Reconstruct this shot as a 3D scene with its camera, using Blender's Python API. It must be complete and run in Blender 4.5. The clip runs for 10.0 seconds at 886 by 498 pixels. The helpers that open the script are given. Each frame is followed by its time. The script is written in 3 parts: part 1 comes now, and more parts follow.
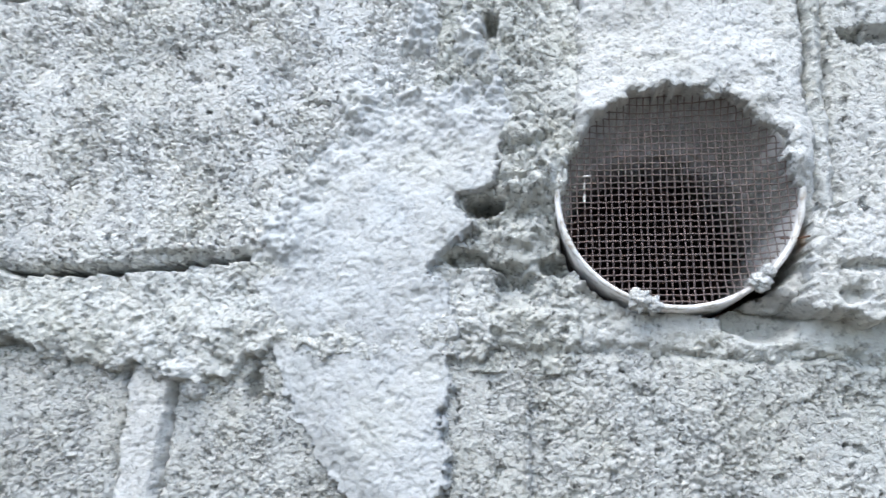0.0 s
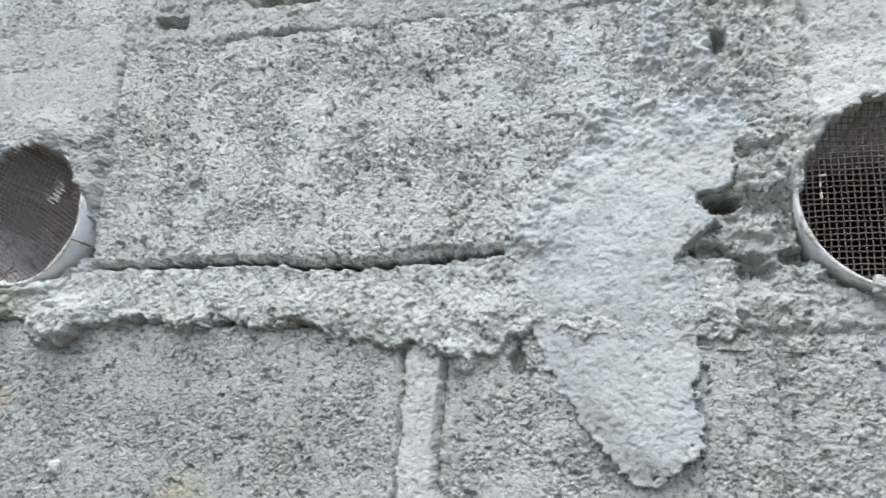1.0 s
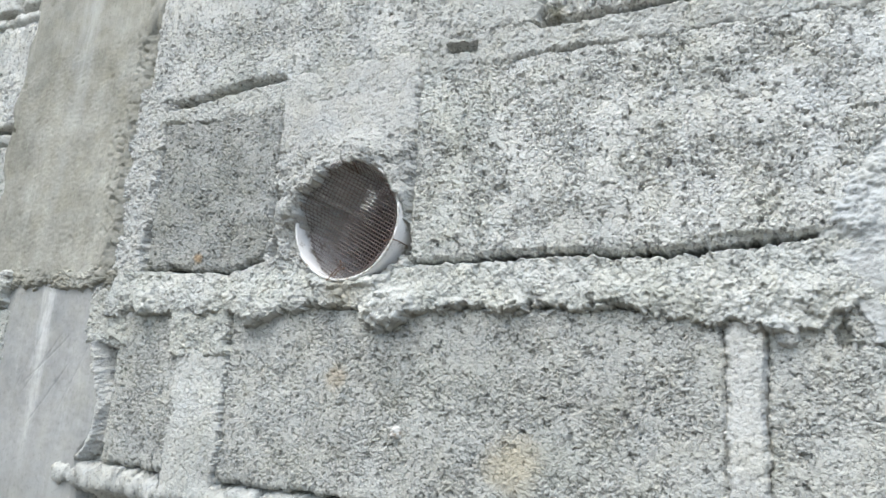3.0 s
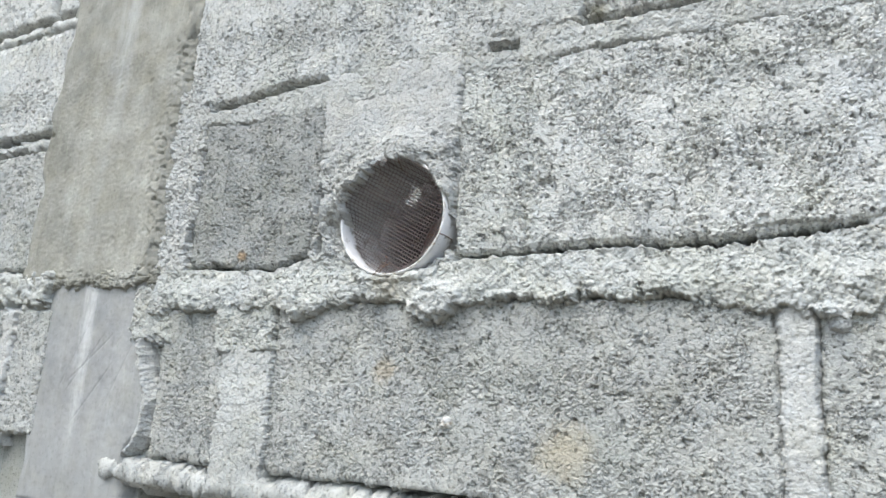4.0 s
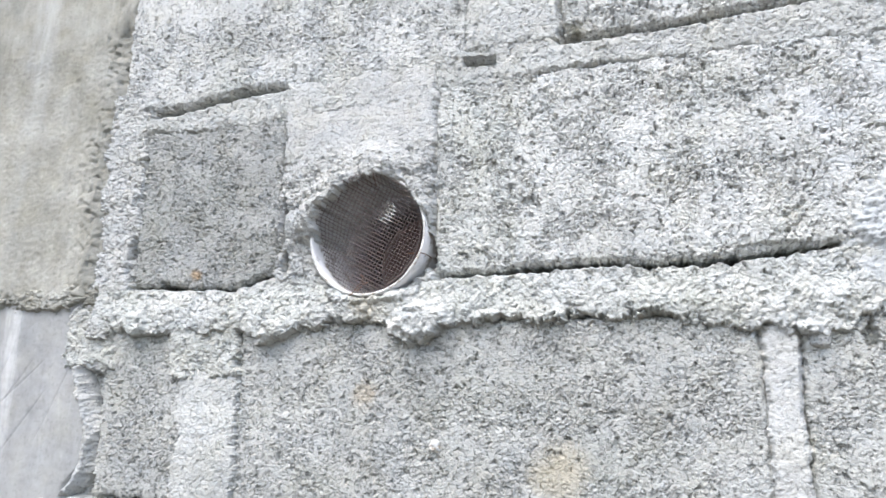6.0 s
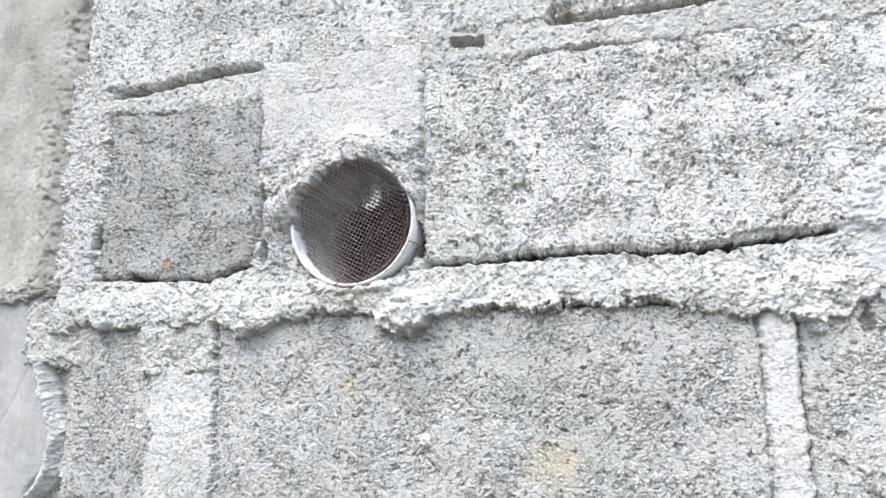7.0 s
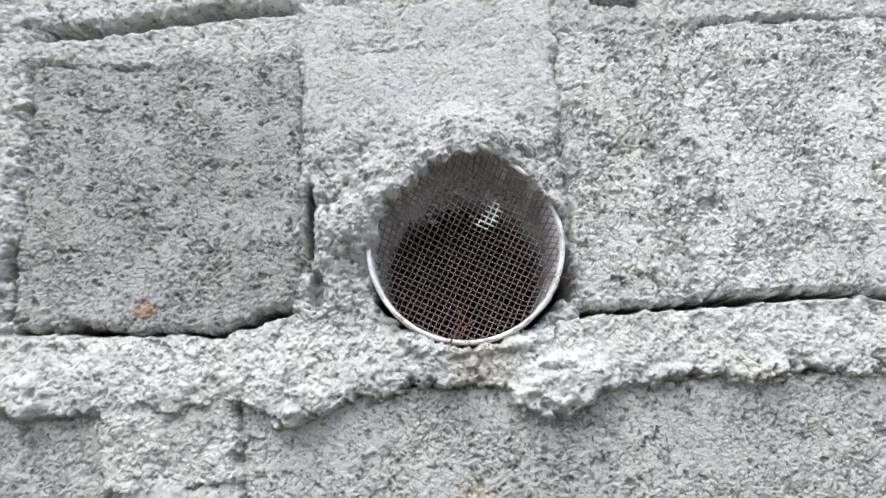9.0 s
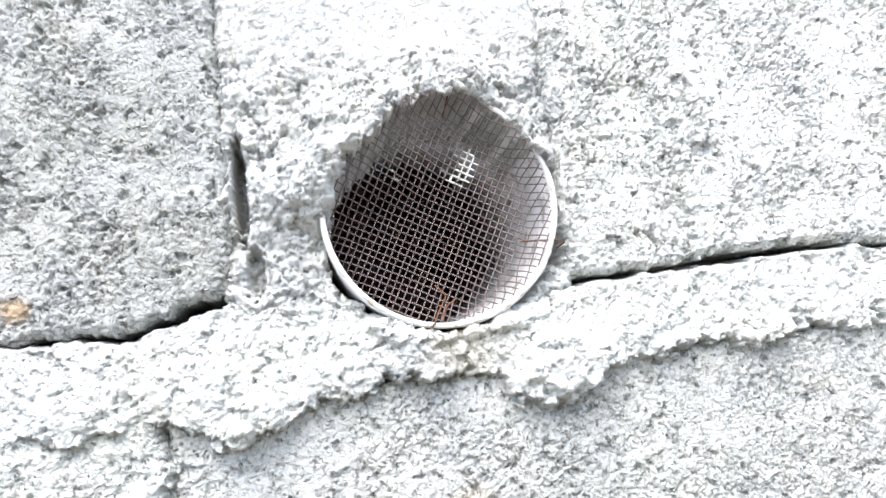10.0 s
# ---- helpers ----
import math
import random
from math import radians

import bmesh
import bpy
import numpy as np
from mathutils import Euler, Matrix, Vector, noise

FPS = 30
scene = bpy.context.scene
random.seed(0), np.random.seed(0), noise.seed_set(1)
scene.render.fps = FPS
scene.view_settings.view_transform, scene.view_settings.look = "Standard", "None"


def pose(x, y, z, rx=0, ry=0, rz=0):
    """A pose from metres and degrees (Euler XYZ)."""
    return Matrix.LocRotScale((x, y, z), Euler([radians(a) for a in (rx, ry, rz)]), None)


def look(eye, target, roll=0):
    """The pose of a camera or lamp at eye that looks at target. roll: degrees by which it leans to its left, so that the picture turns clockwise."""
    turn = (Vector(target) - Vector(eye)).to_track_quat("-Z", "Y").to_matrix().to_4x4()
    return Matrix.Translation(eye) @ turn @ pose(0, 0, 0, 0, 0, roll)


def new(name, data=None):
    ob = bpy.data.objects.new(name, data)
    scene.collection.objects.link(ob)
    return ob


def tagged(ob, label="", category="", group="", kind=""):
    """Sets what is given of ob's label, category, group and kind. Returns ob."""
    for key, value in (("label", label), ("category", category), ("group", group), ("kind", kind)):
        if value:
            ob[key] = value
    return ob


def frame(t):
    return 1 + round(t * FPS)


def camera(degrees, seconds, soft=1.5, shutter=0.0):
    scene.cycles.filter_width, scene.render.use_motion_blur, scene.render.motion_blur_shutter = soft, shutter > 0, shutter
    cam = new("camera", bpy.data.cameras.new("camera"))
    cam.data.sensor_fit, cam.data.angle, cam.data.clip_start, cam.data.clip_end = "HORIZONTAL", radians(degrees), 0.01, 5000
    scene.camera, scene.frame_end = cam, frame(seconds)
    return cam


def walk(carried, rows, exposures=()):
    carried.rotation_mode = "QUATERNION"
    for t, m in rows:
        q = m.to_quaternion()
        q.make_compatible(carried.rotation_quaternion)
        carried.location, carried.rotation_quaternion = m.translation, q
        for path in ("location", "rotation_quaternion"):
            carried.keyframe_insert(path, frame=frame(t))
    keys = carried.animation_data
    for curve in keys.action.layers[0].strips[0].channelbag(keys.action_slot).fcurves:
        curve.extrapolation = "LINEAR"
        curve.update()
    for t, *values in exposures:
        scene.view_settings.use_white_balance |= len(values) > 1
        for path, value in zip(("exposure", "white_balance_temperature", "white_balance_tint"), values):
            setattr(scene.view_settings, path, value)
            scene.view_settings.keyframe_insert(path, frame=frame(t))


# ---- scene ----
cam = camera(65.9, 10.0, soft=1.5, shutter=0.2)
PATH = [
    (0, (0.049, -0.312, 1.508), (-0.308, 1.602, 1.963), 2.6),
    (0.5, (0.016, -0.349, 1.5), (-0.459, 1.541, 1.952), 3.0),
    (1, (-0.028, -0.379, 1.49), (-0.604, 1.485, 1.93), 3.5),
    (1.5, (-0.055, -0.403, 1.485), (-0.732, 1.425, 1.934), 3.6),
    (2, (-0.081, -0.432, 1.482), (-0.842, 1.366, 1.912), 3.4),
    (2.5, (-0.101, -0.452, 1.473), (-0.961, 1.303, 1.899), 3.2),
    (3, (-0.126, -0.473, 1.464), (-1.028, 1.262, 1.884), 3.8),
    (4.3, (-0.176, -0.511, 1.448), (-1.095, 1.21, 1.892), 3.4),
    (4.5, (-0.197, -0.526, 1.455), (-1.039, 1.234, 1.893), 2.7),
    (5, (-0.188, -0.539, 1.454), (-1.044, 1.202, 1.937), 3.6),
    (5.5, (-0.199, -0.534, 1.454), (-1.008, 1.233, 1.928), 3.1),
    (6, (-0.219, -0.518, 1.47), (-0.855, 1.329, 1.899), 0.8),
    (6.2, (-0.225, -0.516, 1.475), (-0.798, 1.354, 1.895), -0.5),
    (7.5, (-0.288, -0.487, 1.476), (-0.789, 1.411, 1.861), -0.1),
    (8, (-0.36, -0.442, 1.503), (-0.814, 1.465, 1.9), -1.2),
    (8.3, (-0.407, -0.412, 1.511), (-0.721, 1.519, 1.926), -0.9),
    (8.5, (-0.426, -0.403, 1.514), (-0.674, 1.532, 1.953), -0.2),
    (9, (-0.472, -0.369, 1.527), (-0.489, 1.587, 1.945), -2.4),
    (9.5, (-0.514, -0.333, 1.552), (-0.213, 1.617, 1.878), -6.6),
    (10, (-0.522, -0.301, 1.553), (-0.14, 1.649, 1.779), -6.8),
]
walk(cam, [(t, look(eye, target, roll)) for t, eye, target, roll in PATH], [
    (0.0, 1.26, 6010, 6), (0.5, 0.95, 6100, 2.5), (1.0, 0.95, 6240, 4), (1.5, 0.99, 6260, 4.5), (3.0, 1.13, 6460, 3.5), (4.5, 1.17, 6410, 6), (5.0, 1.18, 6410, 8), (5.5, 1.03, 6410, 8), (6.0, 1.43, 6360, 9), (6.2, 1.48, 6310, 10),
    (7.5, 1.58, 6440, 9), (8.0, 1.58, 6440, 9), (8.3, 1.22, 6440, 9), (8.5, 1.23, 6440, 9), (9.0, 1.18, 6440, 9), (9.5, 1.38, 6440, 9), (10.0, 2.08, 6390, 9)])

# ---- light ----
world = bpy.data.worlds.new("sky")
world.use_nodes = True
scene.world = world
sky = world.node_tree.nodes.new("ShaderNodeTexSky")
sky.sky_type, sky.sun_disc = "NISHITA", False
sky.sun_elevation, sky.sun_rotation = radians(58), radians(190)
sky.air_density, sky.dust_density = 1.0, 3.0
world.node_tree.links.new(sky.outputs[0], world.node_tree.nodes["Background"].inputs[0])
world.node_tree.nodes["Background"].inputs[1].default_value = 0.15
sun = new("sun", bpy.data.lights.new("sun", "SUN"))
sun.data.energy, sun.data.angle, sun.data.color = 1.0, radians(60), (1.0, 0.975, 0.94)
sun.matrix_world = look((-0.55, -3.1, 5.2), (0, 0, 0))


# ---- noise on the wall's plane ----
def hash2(ix, iz, seed):
    h = (ix.astype(np.int64) * 374761393 + iz.astype(np.int64) * 668265263 + seed * 974634541) & 0xFFFFFFFF
    h = ((h ^ (h >> 13)) * 1274126177) & 0xFFFFFFFF
    h = ((h ^ (h >> 16)) * 2246822519) & 0xFFFFFFFF
    return ((h ^ (h >> 15)) & 0xFFFFFF) / float(0xFFFFFF)


def grad(x, z, size, seed):
    """Gradient noise, about -1 to 1, with features of that size in metres."""
    x, z = x / size + 531.3, z / size + 217.7
    ix, iz = np.floor(x), np.floor(z)
    fx, fz = x - ix, z - iz
    u, v = fx**3 * (fx * (fx * 6 - 15) + 10), fz**3 * (fz * (fz * 6 - 15) + 10)
    corner = []
    for dz in (0, 1):
        for dx in (0, 1):
            a = hash2(ix + dx, iz + dz, seed) * 2 * math.pi
            corner.append(np.cos(a) * (fx - dx) + np.sin(a) * (fz - dz))
    low = corner[0] + u * (corner[1] - corner[0])
    high = corner[2] + u * (corner[3] - corner[2])
    return (low + v * (high - low)) * 1.4


def fbm(x, z, size, seed, octaves=4, gain=0.55):
    total, amp = 0, 1.0
    for k in range(octaves):
        total = total + amp * grad(x, z, size / 2**k, seed + 17 * k)
        amp *= gain
    return total


def cells(x, z, size, seed):
    """Distance to the nearest scattered point, in units of size, and that point's random number."""
    x, z = x / size + 311.9, z / size + 423.1
    ix, iz = np.floor(x), np.floor(z)
    best, mark = np.full(x.shape, 9.0), np.zeros(x.shape)
    for dz in (-1, 0, 1):
        for dx in (-1, 0, 1):
            px = ix + dx + hash2(ix + dx, iz + dz, seed)
            pz = iz + dz + hash2(ix + dx, iz + dz, seed + 5)
            d = np.hypot(px - x, pz - z)
            m = hash2(ix + dx, iz + dz, seed + 9)
            mark = np.where(d < best, m, mark)
            best = np.minimum(best, d)
    return best, mark


def ease(a, b, v):
    t = np.clip((v - a) / (b - a), 0, 1)
    return t * t * (3 - 2 * t)


def lumps(x, z, size, seed, tight=1.25):
    """Round grains pressed together, 0 to 1."""
    w = size * 0.4
    d, m = cells(x + w * grad(x, z, size * 0.8, seed + 3), z + w * grad(x, z, size * 0.8, seed + 4), size, seed)
    return (0.55 * np.sqrt(np.clip(1 - (tight * d) ** 2, 0, 1)) + 0.45 * np.clip(1 - tight * d, 0, 1)) * (0.25 + 0.75 * m)


def grit(x, z, size, seed, sharp=0.16):
    """Broken grains with flat tops at uneven heights, parted by narrow clefts: height 0 to 1 and cleft 0 to 1."""
    w = size * 0.5
    x, z = x + w * grad(x, z, size * 0.9, seed + 3) + 0.4 * w * grad(x, z, size * 0.35, seed + 7), z + w * grad(x, z, size * 0.9, seed + 4) + 0.4 * w * grad(x, z, size * 0.35, seed + 8)
    x, z = x / size + 211.3, z / size + 97.7
    ix, iz = np.floor(x), np.floor(z)
    one, two, mark = np.full(x.shape, 9.0), np.full(x.shape, 9.0), np.zeros(x.shape)
    for dz in (-1, 0, 1):
        for dx in (-1, 0, 1):
            d = np.hypot(ix + dx + hash2(ix + dx, iz + dz, seed) - x, iz + dz + hash2(ix + dx, iz + dz, seed + 5) - z)
            near = d < one
            mark = np.where(near, hash2(ix + dx, iz + dz, seed + 9), mark)
            two = np.where(near, one, np.minimum(two, d))
            one = np.where(near, d, one)
    return mark, ease(sharp, 0.0, two - one)


def pores(x, z, size, seed, level=0.35):
    """Ragged open pores, 0 to 1."""
    return ease(level, level + 0.45, fbm(x, z, size, seed, 3, 0.6))


# ---- meshes ----
def build(name, verts, faces, material, parent=None, label="", smooth=True):
    me = bpy.data.meshes.new(name)
    verts, faces = np.asarray(verts, dtype=np.float32), np.asarray(faces, dtype=np.int32)
    me.vertices.add(len(verts))
    me.vertices.foreach_set("co", verts.ravel())
    n = faces.shape[1]
    me.loops.add(faces.size)
    me.loops.foreach_set("vertex_index", faces.ravel())
    me.polygons.add(len(faces))
    me.polygons.foreach_set("loop_start", np.arange(0, faces.size, n, dtype=np.int32))
    me.polygons.foreach_set("use_smooth", np.full(len(faces), smooth))
    me.update(calc_edges=True)
    me.validate()
    me.materials.append(material)
    ob = new(name, me)
    if parent:
        ob.parent = parent
    if label:
        tagged(ob, label)
    return ob


def part(name, bm, material, parent=None, label="", smooth=False):
    me = bpy.data.meshes.new(name)
    bm.normal_update()
    bm.to_mesh(me)
    bm.free()
    for p in me.polygons:
        p.use_smooth = smooth
    me.materials.append(material)
    ob = new(name, me)
    if parent:
        ob.parent = parent
    if label:
        tagged(ob, label)
    return ob


def box(name, lo, hi, material, parent=None, label="", bevel=0.0):
    bm = bmesh.new()
    mid, size = [(a + b) / 2 for a, b in zip(lo, hi)], [b - a for a, b in zip(lo, hi)]
    bmesh.ops.create_cube(bm, size=1, matrix=Matrix.Translation(mid) @ Matrix.Diagonal((*size, 1)))
    if bevel:
        bmesh.ops.bevel(bm, geom=bm.edges, offset=bevel, segments=2, affect="EDGES", profile=0.5)
    return part(name, bm, material, parent, label)


NEAR = (-1.1, 0.225, 1.385, 1.845)  # the stretch that the walk passes closely: x from, to, z from, to


def spread(a, b, step, lo, hi):
    """Places from a to b at that step between lo and hi, and four times as far apart outside."""
    cuts = [a, *(v for v in (lo, hi) if a + 8 * step < v < b - 8 * step), b]
    runs = []
    for p, q in zip(cuts, cuts[1:]):
        wide = step if lo <= (p + q) / 2 <= hi or step > 0.002 else 4 * step
        runs.append(np.linspace(p, q, max(2, round((q - p) / wide) + 1))[:-1])
    return np.append(np.concatenate(runs), b)


def relief(name, x0, x1, z0, z1, step, depth, back, material, parent=None, label="", drop=None):
    """A surface facing the street over a stretch of the wall: depth(x, z) gives its y. It is closed by side walls that reach
    back to y = back. Faces deeper than drop are left out."""
    lx, lz = spread(x0, x1, step, NEAR[0], NEAR[1]), spread(z0, z1, step, NEAR[2], NEAR[3])
    nx, nz = len(lx), len(lz)
    gx, gz = np.meshgrid(lx, lz)
    gy = depth(gx, gz)
    idx = np.arange(nx * nz).reshape(nz, nx)
    quads = np.stack([idx[:-1, :-1], idx[:-1, 1:], idx[1:, 1:], idx[1:, :-1]], axis=-1).reshape(-1, 4)
    if drop is not None:
        quads = quads[gy.ravel()[quads].min(axis=1) < drop]
    verts = np.stack([gx.ravel(), gy.ravel(), gz.ravel()], axis=1)
    # side walls along every open edge
    e = np.concatenate([quads[:, [k, (k + 1) % 4]] for k in range(4)])
    n = nx * nz
    code, twin = e[:, 0].astype(np.int64) * n + e[:, 1], e[:, 1].astype(np.int64) * n + e[:, 0]
    rim = e[~np.isin(code, twin)]
    behind = verts.copy()
    behind[:, 1] = np.maximum(back, behind[:, 1] + 0.001)
    skirt = np.stack([rim[:, 1], rim[:, 0], rim[:, 0] + n, rim[:, 1] + n], axis=1)
    verts, faces = np.concatenate([verts, behind]), np.concatenate([quads, skirt])
    used = np.unique(faces)
    remap = np.zeros(2 * n, dtype=np.int64)
    remap[used] = np.arange(len(used))
    return build(name, verts[used], remap[faces], material, parent, label)


def tube(points, radius, sides=6, close=False):
    """Verts and quads of a round wire along points."""
    p = np.asarray(points, dtype=float)
    t = np.gradient(p, axis=0)
    t /= np.linalg.norm(t, axis=1, keepdims=True) + 1e-12
    ref = np.where(np.abs(t[:, 1:2]) > 0.9, np.array([[1.0, 0, 0]]), np.array([[0, 1.0, 0]]))
    a = np.cross(t, ref)
    a /= np.linalg.norm(a, axis=1, keepdims=True)
    b = np.cross(t, a)
    ang = np.arange(sides) * 2 * math.pi / sides
    ring = p[:, None, :] + radius * (np.cos(ang)[None, :, None] * a[:, None, :] + np.sin(ang)[None, :, None] * b[:, None, :])
    n = len(p)
    i, k = np.meshgrid(np.arange(n - 1), np.arange(sides), indexing="ij")
    k2 = (k + 1) % sides
    quads = np.stack([i * sides + k, i * sides + k2, (i + 1) * sides + k2, (i + 1) * sides + k], axis=-1).reshape(-1, 4)
    return ring.reshape(-1, 3), quads


def join_tubes(tubes):
    verts, faces, base = [], [], 0
    for v, f in tubes:
        verts.append(v)
        faces.append(f + base)
        base += len(v)
    return np.concatenate(verts), np.concatenate(faces)


# ---- materials ----
def material(name):
    m = bpy.data.materials.new(name)
    m.use_nodes = True
    nt = m.node_tree
    return m, nt, nt.nodes["Principled BSDF"], nt.nodes.new("ShaderNodeTexCoord").outputs["Object"]


def noise_node(nt, vec, scale, detail=4, rough=0.6):
    n = nt.nodes.new("ShaderNodeTexNoise")
    n.inputs["Scale"].default_value, n.inputs["Detail"].default_value, n.inputs["Roughness"].default_value = scale, detail, rough
    nt.links.new(vec, n.inputs["Vector"])
    return n.outputs["Fac"]


def ramp(nt, fac, *stops):
    r = nt.nodes.new("ShaderNodeValToRGB")
    while len(r.color_ramp.elements) < len(stops):
        r.color_ramp.elements.new(0.5)
    for el, (pos, col) in zip(r.color_ramp.elements, stops):
        el.position, el.color = pos, (*col, 1) if len(col) == 3 else col
    nt.links.new(fac, r.inputs["Fac"])
    return r.outputs["Color"]


def grey(v):
    return (v, v, v)


def blend(nt, mode, fac, a, b):
    n = nt.nodes.new("ShaderNodeMix")
    n.data_type, n.blend_type = "RGBA", mode
    for value, socket in ((fac, n.inputs[0]), (a, n.inputs[6]), (b, n.inputs[7])):
        if isinstance(value, (int, float)):
            socket.default_value = value
        elif isinstance(value, tuple):
            socket.default_value = (*value, 1)
        else:
            nt.links.new(value, socket)
    return n.outputs[2]


def bump(nt, bsdf, height, distance, strength=1.0):
    b = nt.nodes.new("ShaderNodeBump")
    b.inputs["Distance"].default_value, b.inputs["Strength"].default_value = distance, strength
    nt.links.new(height, b.inputs["Height"])
    old = bsdf.inputs["Normal"].links
    if old:
        nt.links.new(old[0].from_socket, b.inputs["Normal"])
    nt.links.new(b.outputs[0], bsdf.inputs["Normal"])


def cement(name, dark, mid, light, grain=420, contrast=0.5, stain=(0.87, 0.885, 0.84), stains=0.5, rough=0.92, relief_mm=0.9, speck=0.25, streak=0.0, spots=(), run=None, stony=0.0):
    """Cement-bound stone: mottled colour, sand grains, faint stains and fine relief."""
    m, nt, bsdf, vec = material(name)
    broad = noise_node(nt, vec, 14, 5, 0.65)
    colour = ramp(nt, broad, (0.3, dark), (0.5, mid), (0.72, light))
    sand = noise_node(nt, vec, grain * 1.35, 3, 0.6)
    dots = noise_node(nt, vec, grain * 0.95, 2, 0.5)
    colour = blend(nt, "MULTIPLY", contrast, colour, ramp(nt, dots, (0.32, grey(0.16)), (0.42, grey(0.98)), (0.6, grey(1.04)), (0.72, grey(1.14))))
    vor = nt.nodes.new("ShaderNodeTexVoronoi")
    vor.inputs["Scale"].default_value = grain * 0.8
    nt.links.new(vec, vor.inputs["Vector"])
    colour = blend(nt, "MULTIPLY", speck, colour, ramp(nt, vor.outputs["Color"], (0.08, grey(0.25)), (0.26, grey(1.0)), (0.9, grey(1.12))))
    patches = ramp(nt, noise_node(nt, vec, 9.3, 3, 0.55), (0.5, grey(0)), (0.68, grey(1)))
    faint = nt.nodes.new("ShaderNodeMath")
    faint.operation = "MULTIPLY"
    faint.inputs[1].default_value = stains
    nt.links.new(patches, faint.inputs[0])
    colour = blend(nt, "MULTIPLY", faint.outputs[0], colour, stain)
    if streak:
        pull = nt.nodes.new("ShaderNodeMapping")
        pull.inputs["Scale"].default_value = (1, 1, 0.09)
        nt.links.new(vec, pull.inputs["Vector"])
        runs = noise_node(nt, pull.outputs[0], 26, 5, 0.6)
        colour = blend(nt, "MULTIPLY", streak, colour, ramp(nt, runs, (0.3, (0.74, 0.74, 0.73)), (0.5, grey(1.0)), (0.72, (1.45, 1.45, 1.45))))
    if streak:
        thin = nt.nodes.new("ShaderNodeMapping")
        thin.inputs["Scale"].default_value = (1, 1, 0.16)
        nt.links.new(vec, thin.inputs["Vector"])
        lines = noise_node(nt, thin.outputs[0], 150, 4, 0.7)
        colour = blend(nt, "MULTIPLY", streak, colour, ramp(nt, lines, (0.32, (0.66, 0.66, 0.65)), (0.46, grey(1.0)), (0.58, grey(1.0)), (0.7, grey(1.35))))
        cloud = noise_node(nt, vec, 38, 6, 0.72)
        colour = blend(nt, "MULTIPLY", streak, colour, ramp(nt, cloud, (0.3, (0.62, 0.62, 0.61)), (0.47, grey(1.0)), (0.66, grey(1.3))))
    if run:  # one pale run of lime down the face
        sway = noise_node(nt, pull.outputs[0], 9, 3, 0.5)
        axis = nt.nodes.new("ShaderNodeSeparateXYZ")
        nt.links.new(vec, axis.inputs[0])
        across = nt.nodes.new("ShaderNodeMath")
        across.operation, across.inputs[1].default_value = "MULTIPLY_ADD", 0.10
        nt.links.new(sway, across.inputs[0])
        nt.links.new(axis.outputs[0], across.inputs[2])
        off = nt.nodes.new("ShaderNodeMath")
        off.operation, off.inputs[1].default_value = "ADD", -run[0] - 0.05
        nt.links.new(across.outputs[0], off.inputs[0])
        away = nt.nodes.new("ShaderNodeMath")
        away.operation = "ABSOLUTE"
        nt.links.new(off.outputs[0], away.inputs[0])
        broken = nt.nodes.new("ShaderNodeMath")
        broken.operation, broken.inputs[1].default_value = "MULTIPLY_ADD", run[1] * 3.4
        nt.links.new(lines, broken.inputs[0])
        nt.links.new(away.outputs[0], broken.inputs[2])
        fade = nt.nodes.new("ShaderNodeMapRange")
        fade.inputs["From Min"].default_value, fade.inputs["From Max"].default_value = run[3], run[4]
        fade.inputs["To Max"].default_value = 0.8
        nt.links.new(axis.outputs[2], fade.inputs["Value"])
        much = blend(nt, "MULTIPLY", 1.0, ramp(nt, broken.outputs[0], (run[1] * 1.2, grey(1.0)), (run[1] * 2.9, grey(0))), fade.outputs[0])
        colour = blend(nt, "MIX", much, colour, run[2])
    for sx, sz, radius, tone in spots:
        gap = nt.nodes.new("ShaderNodeVectorMath")
        gap.operation = "DISTANCE"
        gap.inputs[1].default_value = (sx, 0, sz)
        nt.links.new(vec, gap.inputs[0])
        ragged = nt.nodes.new("ShaderNodeMath")
        ragged.operation, ragged.inputs[1].default_value = "MULTIPLY_ADD", radius * 1.6
        nt.links.new(noise_node(nt, vec, 0.8 / radius, 4), ragged.inputs[0])
        nt.links.new(gap.outputs["Value"], ragged.inputs[2])
        colour = blend(nt, "MIX", ramp(nt, ragged.outputs[0], (radius * 1.3, grey(0.75)), (radius * 2.0, grey(0))), colour, tone)
    # rounded grains of stone in clusters, parted by clefts
    wander = nt.nodes.new("ShaderNodeTexNoise")
    wander.inputs["Scale"].default_value, wander.inputs["Detail"].default_value = 420, 2
    nt.links.new(vec, wander.inputs["Vector"])
    shift = nt.nodes.new("ShaderNodeVectorMath")
    shift.operation = "MULTIPLY_ADD"
    shift.inputs[1].default_value = (0.0022, 0.0022, 0.0022)
    nt.links.new(wander.outputs["Color"], shift.inputs[0])
    nt.links.new(vec, shift.inputs[2])
    clefts = []
    for scale, deep, least in ((430, 0.0006, 0.40), (270, 0.0012, 0.45)) if stony else ():
        split = nt.nodes.new("ShaderNodeTexVoronoi")
        split.feature = "DISTANCE_TO_EDGE"
        split.inputs["Scale"].default_value = scale
        nt.links.new(shift.outputs[0], split.inputs["Vector"])
        gap = ramp(nt, split.outputs["Distance"], (0.03, grey(1)), (0.11, grey(0.6)), (0.2, grey(0.2)), (0.34, grey(0)))
        clefts.append((blend(nt, "MULTIPLY", 1.0, gap, ramp(nt, noise_node(nt, vec, scale * 0.33, 3), (least, grey(0)), (least + 0.2, grey(1)))), deep))
